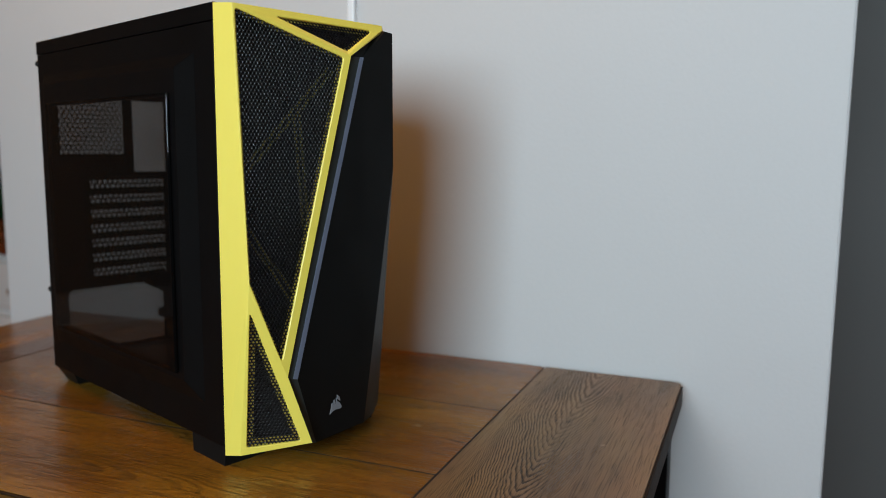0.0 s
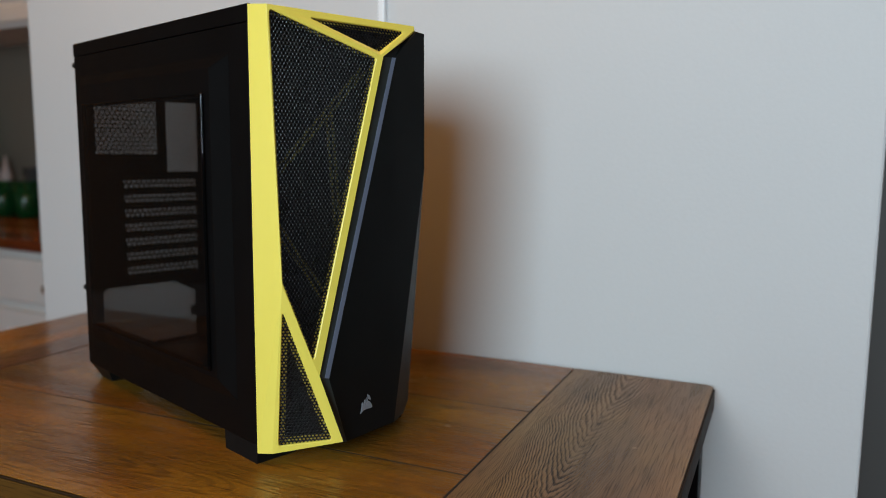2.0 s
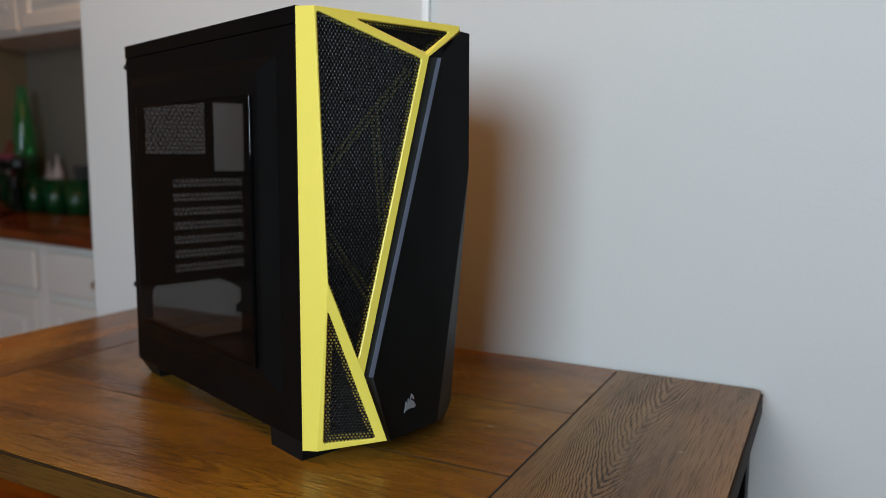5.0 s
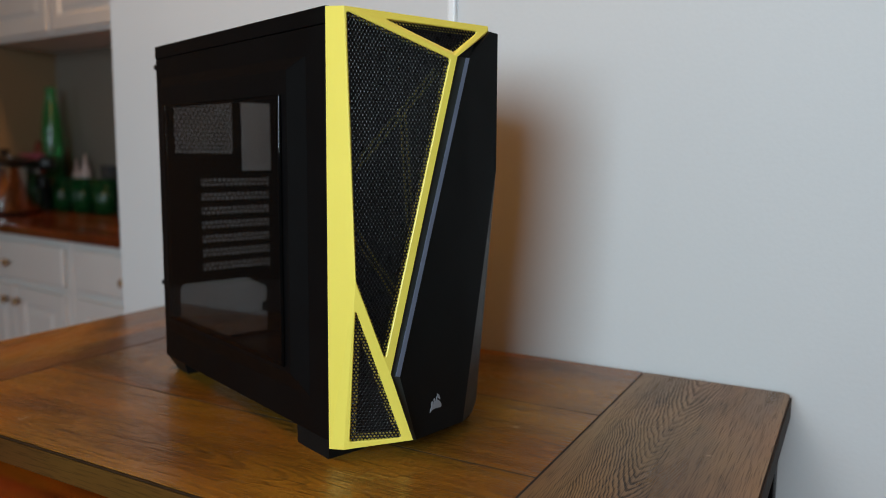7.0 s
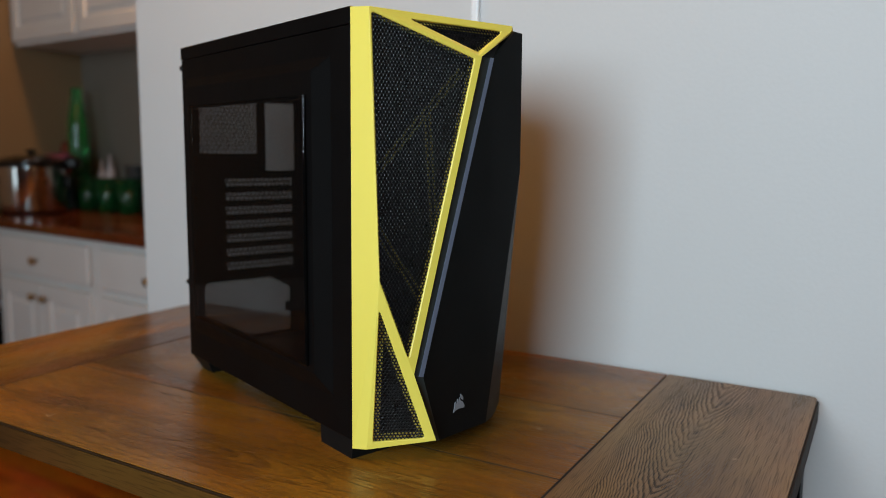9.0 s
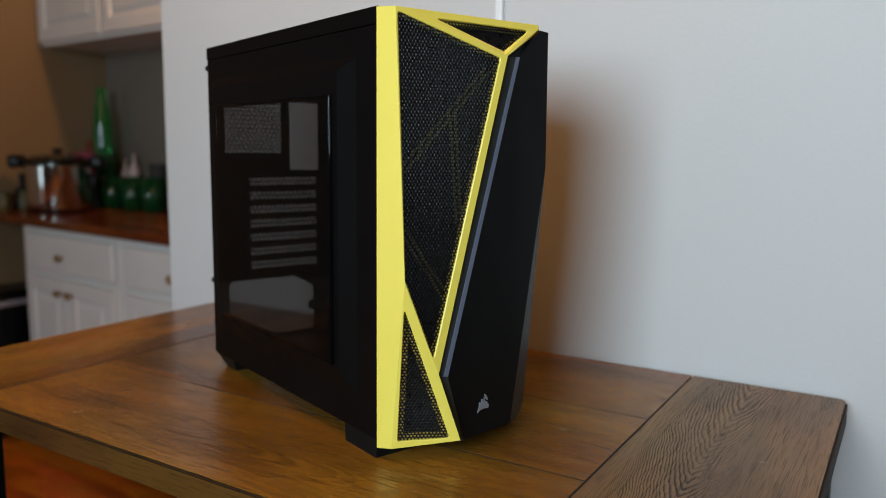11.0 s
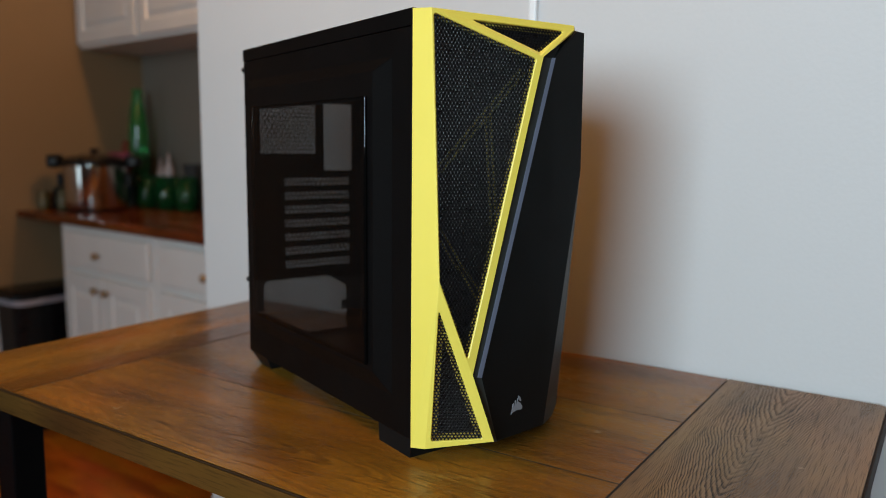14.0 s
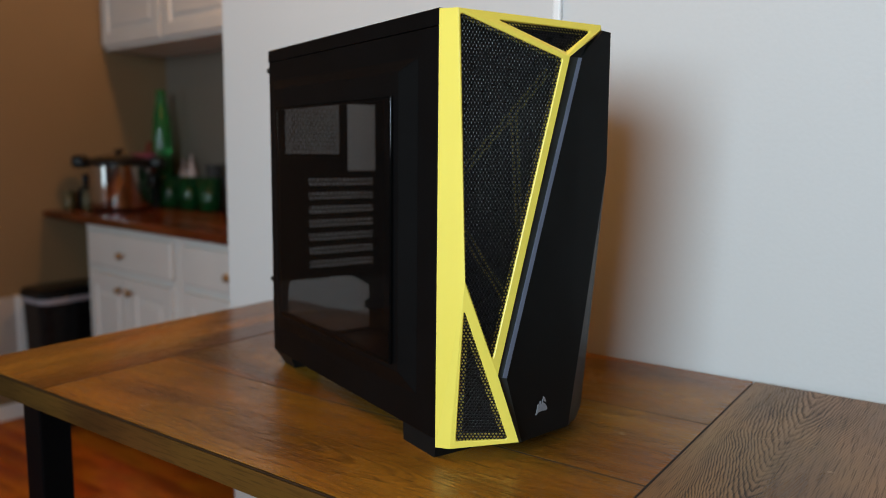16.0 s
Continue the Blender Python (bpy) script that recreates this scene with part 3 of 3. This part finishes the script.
for (o, hl, nrm, hole, inset), spread in zip(FACETS, (0.018, 0.04, 0.05)):
    u = Vector((0, 0, 1)).cross(nrm).normalized()
    v = nrm.cross(u).normalized()
    back = [p - nrm * 0.0020 for p in hl]
    part("mesh_grille", honeycomb("mesh_grille", back, back[0], u, v, nrm, 0.0036, 0.00125, 0.0011, M_MESH, margin=spread, pillow=0.00030), None, front, "black perforated steel grille")
    flange = bmesh.new()
    edge = [Vector(p) - nrm * ((Vector(p) - o[0]).dot(nrm) + 0.0055) for p in hole]
    mid = sum(edge, Vector()) / len(edge)
    for k in range(len(edge)):
        a, b = edge[k], edge[(k + 1) % len(edge)]
        inn = (b - a).normalized().cross(nrm)
        if inn.dot(mid - a) < 0:
            inn = -inn
        faces_from(flange, [(a - inn * 0.004, b - inn * 0.004, b + inn * inset, a + inn * inset)])
    part("flange", flange, M_YELLOW, front)
    cloth = bmesh.new()
    c = sum(back, Vector()) / len(back)
    prism(cloth, [p + (p - c) * 0.06 - nrm * 0.0195 for p in back], -nrm * 0.001)
    part("dust_filter", cloth, M_FILTER, front)
# yellow ribs close behind the large grille, glimpsed through its holes
o, hl, nrm = FACETS[0][:3]


def on_facet(w, z, d):
    f = o[0].x - ((w - o[0].y) * nrm.y + (z - o[0].z) * nrm.z) / nrm.x
    return Vector((f, w, z)) - nrm * d


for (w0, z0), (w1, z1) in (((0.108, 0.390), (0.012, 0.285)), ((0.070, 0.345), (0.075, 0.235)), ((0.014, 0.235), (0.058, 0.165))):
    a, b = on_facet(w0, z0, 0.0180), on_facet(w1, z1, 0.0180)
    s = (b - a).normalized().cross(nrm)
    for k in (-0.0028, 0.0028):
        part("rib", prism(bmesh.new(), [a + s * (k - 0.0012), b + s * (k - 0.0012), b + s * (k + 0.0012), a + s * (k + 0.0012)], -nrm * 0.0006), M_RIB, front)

# black cover on the far half of the front, with its light guide
vt, yp = (0.0462, 0.1215, 0.4022), (0.0425, 0.0448, 0.0872)
lt, lt2, lb, lb2 = (0.047, 0.1362, 0.4025), (0.047, 0.1412, 0.4025), (0.044, 0.0498, 0.0866), (0.044, 0.0552, 0.0850)
TL, TRB, KN, B1, B2, BL = (0.0466, 0.1704, 0.4318), (0.0462, 0.1822, 0.4309), (0.0435, 0.1863, 0.2912), (0.0410, 0.1445, 0.0165), (0.0100, 0.1944, 0.0220), (0.0419, 0.079, 0.0125)
cover_bm = bmesh.new()
faces_from(cover_bm, [(lt2, TL, TRB), (lt2, TRB, KN), (lt2, KN, B1), (lt2, B1, lb2), (lb2, B1, BL), (KN, B2, B1), (TRB, (0, 0.1945, 0.4320), (0, 0.1945, 0.2911), KN), (KN, (0, 0.1945, 0.2911), (0, 0.1945, 0.0220), B2), (B1, B2, (0.018, 0.180, 0.0128)), (B2, (0, 0.1945, 0.0220), (0, 0.186, 0.0118), (0.018, 0.180, 0.0128)),
                      (TL, (0, 0.175, 0.4385), (0, 0.1945, 0.4320), TRB), (BL, B1, (0.018, 0.180, 0.0128), (0, 0.186, 0.0118), (0, 0.06, 0.0115)), (lt, lt2, TL, (0.036, 0.168, 0.4335), vt)])
bmesh.ops.remove_doubles(cover_bm, verts=cover_bm.verts[:], dist=0.00005)
cover = part("front_cover", cover_bm, M_BLACK, case, "matte black faceted plastic front cover")
bv = cover.modifiers.new("bevel", "BEVEL")
bv.width, bv.segments, bv.limit_method, bv.angle_limit = 0.001, 2, "ANGLE", radians(14)
part("strip_housing", faces_from(bmesh.new(), [(vt, lt, lb, yp), (yp, lb, lb2), (yp, lb2, BL, (0.0445, 0.0640, 0.0170))]), M_HOUSING, cover, "dark grey groove beside the light guide")
part("light_strip", prism(bmesh.new(), [(p[0] + 0.0004, p[1], p[2]) for p in (lt, lt2, lb2, lb)], (-0.002, 0, 0)), M_STRIP, cover, "smoky blue-grey plastic light strip")

# emblem: a plain notched crest with one leaf above it
n4 = (Vector(B1) - Vector(lb2)).cross(Vector(lt2) - Vector(lb2)).normalized()
if n4.x < 0:
    n4 = -n4


def on_cover(w, z, d=0.0006):
    f = lb2[0] - ((w - lb2[1]) * n4.y + (z - lb2[2]) * n4.z) / n4.x
    return Vector((f, w, z)) + n4 * d


SAILS = (((0.0, 0.0), (0.0040, 0.0026), (0.0088, 0.0034), (0.0146, 0.0030), (0.0170, 0.0040), (0.0164, 0.0066), (0.0136, 0.0104), (0.0104, 0.0122), (0.0094, 0.0164),
          (0.0084, 0.0080), (0.0070, 0.0146), (0.0054, 0.0140), (0.0054, 0.0072), (0.0038, 0.0118), (0.0020, 0.0108), (0.0018, 0.0060)),
         ((0.0106, 0.0142), (0.0098, 0.0192), (0.0128, 0.0170), (0.0144, 0.0134), (0.0142, 0.0118), (0.0124, 0.0130)))
for sail in SAILS:
    pts = [(0.0958 + w, 0.0381 + z) for w, z in sail]
    cw, cz = sum(p[0] for p in pts) / len(pts), sum(p[1] for p in pts) / len(pts)
    part("emblem_shape", prism(bmesh.new(), [on_cover(cw + (w - cw) * 0.94, cz + (z - cz) * 0.98) for w, z in pts], -n4 * 0.004), M_LOGO, cover, "plain silver-grey emblem shape")

# ---- kitchen ----
def in_kitchen(x, y, z, turn=0):
    return KITCHEN @ pose(x, y, z, 0, 0, turn)


KNOB = [(0.004, 0.0), (0.004, 0.012), (0.013, 0.016), (0.015, 0.022), (0.011, 0.028), (0.004, 0.030)]
knob_me = finish("knob", lathe(KNOB, 18), M_BRASS, True)


def panel_door(w, h):
    """A framed door leaf with a sunk, raised-centre panel; x 0..w, z 0..h, front at y = -0.02."""
    bm = bmesh.new()
    f, s = -0.020, min(0.055, w * 0.26)
    loops = [[(a, y, b) for a, b in ((i, i), (w - i, i), (w - i, h - i), (i, h - i))] for i, y in ((0, 0), (0, f + 0.003), (0.003, f), (s, f), (s + 0.006, f + 0.008), (s + 0.022, f + 0.008), (s + 0.034, f + 0.002))]
    vl = [[bm.verts.new(p) for p in lp] for lp in loops]
    for a, b in zip(vl, vl[1:]):
        for i in range(4):
            j = (i + 1) % 4
            bm.faces.new((a[i], a[j], b[j], b[i]))
    bm.faces.new(vl[-1])
    bm.faces.new(vl[0][::-1])
    return bm


def base_cabinet(x, w):
    c = thing("base_cabinet", in_kitchen(x, 0.03, 0), "white painted base cabinet with drawer and paired doors", "cabinet", "base cabinets")
    b = bmesh.new()
    add_box(b, 0.001, w - 0.001, 0.0, 0.57, 0.12, 0.881, bevel=0.002)
    part("body", b, M_WHITE, c)
    part("toe_kick", box(0.004, w - 0.004, 0.07, 0.57, 0.0, 0.119), M_DARK, c)
    bm = bmesh.new()
    add_box(bm, 0.045, w - 0.03, -0.02, -0.0005, 0.716, 0.858, bevel=0.010, seg=3)
    d = part("drawer_front", bm, M_WHITE, c)
    part("knob", knob_me, None, d, "aged brass knob", m=pose(w / 2 - 0.017, -0.02, 0.777, 90))
    dw = (w - 0.085) / 2
    for i in range(2):
        dx = 0.045 + i * (dw + 0.005)
        leaf = part("door", panel_door(dw, 0.545), M_WHITE, c, m=pose(dx, -0.0005, 0.145))
        part("knob", knob_me, None, leaf, "aged brass knob", m=pose(dw - 0.04 if i == 0 else 0.035, -0.02, 0.495, 90))
    return c


CW = 0.720
for i in range(2):
    base_cabinet(-0.466 + i * CW, CW)
top = thing("countertop", KITCHEN, "glossy red-brown wooden kitchen countertop", "countertop")
part("slab", box(-0.828, 1.58, 0.0222, 0.617, 0.882, 0.912, bevel=0.001), M_COUNTER, top)
part("nosing", box(-0.828, 1.58, 0.0, 0.022, 0.8815, 0.9118, bevel=0.008, seg=4), M_COUNTER, top, "rounded wooden front edge")


def upper_cabinet(x, w):
    c = thing("wall_cabinet", in_kitchen(x, 0.32, 1.632), "white painted wall cabinet with panelled doors", "cabinet", "wall cabinets")
    part("body", box(0.001, w - 0.001, 0, 0.299, 0, 0.74, bevel=0.002), M_WHITE, c)
    dw = (w - 0.050) / 2
    for i in range(2):
        part("door", panel_door(dw, 0.70), M_WHITE, c, m=pose(0.012 + i * (dw + 0.026), -0.0005, 0.016))


upper_cabinet(-0.828, 1.065)

CT = 0.912
pot = thing("slow_cooker", in_kitchen(-0.592, 0.245, CT, 52), "round stainless steel slow cooker with glass lid", "cooker")
part("body", lathe([(0.118, 0.012), (0.128, 0.016), (0.130, 0.022), (0.130, 0.196), (0.1305, 0.200)], 64), M_CHROME, pot, "polished steel body", smooth=True)
part("base", lathe([(0.108, 0.0), (0.116, 0.0), (0.118, 0.012)], 64), M_DARK, pot, "black plastic base")
part("rim", lathe([(0.130, 0.2005), (0.141, 0.203), (0.141, 0.215), (0.131, 0.221)], 64), M_DARK, pot, "black rim")
lid = part("lid", lathe([(0.130, 0.2215), (0.106, 0.236), (0.06, 0.247), (0.02, 0.250)], 64), M_LID, pot, "clear glass lid", smooth=True)
part("lid_knob", lathe([(0.010, 0.250), (0.008, 0.253), (0.022, 0.257), (0.022, 0.268), (0.010, 0.273)], 20), M_DARK, lid, smooth=True)
for s_ in (-1, 1):
    part("handle", box(s_ * 0.160 - 0.030, s_ * 0.160 + 0.030, -0.048, 0.048, 0.188, 0.244, bevel=0.016), M_DARK, pot)
    part("bracket", box(s_ * 0.141 - 0.012, s_ * 0.141 + 0.012, -0.028, 0.028, 0.105, 0.165, bevel=0.009), M_DARK, pot)

bottle = thing("bottle", in_kitchen(-0.675, 0.50, CT), "tall slender green glass bottle on the counter", "bottle")
part("body", lathe([(0.041, 0), (0.045, 0.01), (0.044, 0.34), (0.037, 0.42), (0.026, 0.480), (0.020, 0.525), (0.022, 0.527), (0.022, 0.545), (0.018, 0.547)], 28), M_GREEN, bottle, smooth=True)
for x, y in ((-0.600, 0.49), (-0.440, 0.495), (-0.290, 0.50)):
    g = thing("tumbler", in_kitchen(x, y, CT), "green glass tumbler on the counter", "glass", "green tumblers")
    part("cup", lathe([(0.038, 0), (0.043, 0.004), (0.054, 0.148), (0.051, 0.148), (0.040, 0.010)], 28), M_CUP, g, smooth=True)
for x, h, r in ((-0.615, 0.225, 0.017), (-0.545, 0.250, 0.019)):
    b = thing("squeeze_bottle", in_kitchen(x, 0.572, CT), "pale pink plastic bottle behind the tumblers", "bottle", "pale bottles")
    part("body", lathe([(r, 0), (r + 0.004, 0.01), (r + 0.004, h * 0.7), (r * 0.8, h * 0.78), (r * 0.4, h * 0.88), (r * 0.25, h)], 20), M_PALE, b, smooth=True)
for x, h in ((-0.360, 0.205), (-0.215, 0.215)):
    g = thing("clear_glass", in_kitchen(x, 0.572, CT), "clear drinking glass behind the green tumblers", "glass", "clear glasses")
    part("cup", lathe([(0.026, 0), (0.030, 0.004), (0.038, h), (0.0365, h), (0.028, 0.010)], 28), M_CLEAR, g, smooth=True)
solid("cloth_bundle", lathe([(0.02, 0), (0.028, 0.03), (0.030, 0.20), (0.026, 0.28), (0.012, 0.310)], 18, 1.0, 0.8), M_RED, "dark red bundled cloth beside the bottle", "cloth", in_kitchen(-0.715, 0.460, CT), smooth=True)
solid("bowl", lathe([(0.045, 0), (0.055, 0.10), (0.075, 0.20), (0.080, 0.252), (0.076, 0.252), (0.050, 0.16)], 28), M_PINK, "pink plastic bowl behind the pot", "bowl", in_kitchen(-0.742, 0.470, CT), smooth=True)
solid("canister", lathe([(0.016, 0), (0.018, 0.005), (0.018, 0.150), (0.014, 0.160)], 20), M_BLUE, "small dark blue canister", "canister", in_kitchen(-0.640, 0.43, CT), smooth=True)
for x, y, r, h, m_ in ((-0.795, 0.105, 0.024, 0.080, M_OLIVE), (-0.772, 0.165, 0.028, 0.095, M_DARK), (-0.790, 0.240, 0.026, 0.140, M_DARK), (-0.715, 0.150, 0.020, 0.085, M_OLIVE)):
    solid("jar", lathe([(r * 0.9, 0), (r, 0.006), (r, h * 0.75), (r * 0.8, h * 0.82), (r * 0.85, h * 0.84), (r * 0.85, h), (r * 0.7, h + 0.003)], 20), m_, "small dark kitchen jar on the counter", "jar", in_kitchen(x, y, CT), smooth=True, group="jars")

# bin, wall panel and skirting by the tan wall
def rounded_slab(bm, hx, hy, r, levels, n=7):
    """Stacks rounded rectangles: levels of (grow, z)."""
    rings = []
    for g, z in levels:
        ring = []
        for q, (cx, cy) in enumerate(((1, 1), (-1, 1), (-1, -1), (1, -1))):
            for k in range(n + 1):
                a = math.pi / 2 * (q + k / n)
                ring.append(bm.verts.new((cx * (hx - r) + (r + g) * math.cos(a), cy * (hy - r) + (r + g) * math.sin(a), z)))
        rings.append(ring)
    for a, b in zip(rings, rings[1:]):
        for k in range(len(a)):
            j = (k + 1) % len(a)
            bm.faces.new((a[k], a[j], b[j], b[k]))
    bm.faces.new(rings[0][::-1])
    bm.faces.new(rings[-1])
    return bm


can = thing("trash_can", in_kitchen(-0.622, 0.010, 0, 5), "black trash can with a grey bag rim and flat lid", "trash can")
part("body", rounded_slab(bmesh.new(), 0.102, 0.165, 0.05, [(-0.022, 0), (-0.018, 0.006), (0, 0.545)]), M_DARK, can)
part("band", rounded_slab(bmesh.new(), 0.105, 0.168, 0.05, [(0, 0.546), (0.003, 0.549), (0.003, 0.566), (0, 0.569)]), M_BAG, can, "pale grey bag edge folded over the rim")
part("lid", rounded_slab(bmesh.new(), 0.108, 0.171, 0.05, [(0, 0.570), (0.003, 0.574), (0.002, 0.590), (-0.014, 0.604), (-0.03, 0.607)]), M_DARK, can)
solid("baseboard", box(-0.829, -0.812, -3.6, 0.0, 0.0, 0.070, bevel=0.004), M_TRIM, "white painted baseboard", "baseboard", KITCHEN, kind="structure")
solid("trim", box(-0.829, -0.790, -0.142, -0.094, 0.0705, 0.548, bevel=0.003), M_TRIM, "white painted upright trim at the panel end", "trim", KITCHEN, kind="structure")
solid("wall_panel", box(-0.829, -0.800, -2.4, -0.143, 0.13, 0.545, bevel=0.004), M_PANEL, "white low wall panel, its dimness mixed into the paint", "wall panel", KITCHEN, kind="structure")

# ceiling lamps
for x, y in ((-1.510, 0.663), (1.45, -2.35)):
    cl = thing("ceiling_lamp", pose(x, y, CEIL), "brass rimmed ceiling lamp", "lamp", "ceiling lamps")
    part("canopy", lathe([(0.06, -0.02), (0.07, -0.012), (0.07, 0.0)], 24), M_BRASS, cl)

# frame added, out of view, around the widened dining lamp
panel = thing("dining_lamp_frame", pose(-0.32, -0.62, CEIL), "added white frame, out of view, around the wide dining lamp", "lamp")
for x0, x1, y0, y1 in ((-0.59, -0.551, -0.49, 0.49), (0.551, 0.59, -0.49, 0.49), (-0.55, 0.55, -0.49, -0.451), (-0.55, 0.55, 0.451, 0.49)):
    part("frame", box(x0, x1, y0, y1, -0.07, -0.002, bevel=0.003), M_TRIM, panel)

# floor boards
fl = bpy.data.objects["floor"]
board_me = finish("floor_board", box(-0.6, 0.6, -0.0445, 0.0445, -0.004, 0.0, bevel=0.0012, seg=1), M_FLOOR)
rng = random.Random(5)
for j in range(52):
    y = -3.33 + j * 0.09
    x, end = -3.0 - (0.65 - y) * 0.0931, 2.398
    length = 0.3 + rng.random() * 0.85
    while x < end - 0.02:
        length = min(length, end - x)
        me = board_me if length == 1.2 else finish("floor_board", box(-length / 2, length / 2, -0.0445, 0.0445, -0.004, 0.0, bevel=0.0012, seg=1), M_FLOOR)
        part("floor_board", me, None, fl, m=pose(x + length / 2, y, 0))
        x += length + 0.002
        length = 1.2
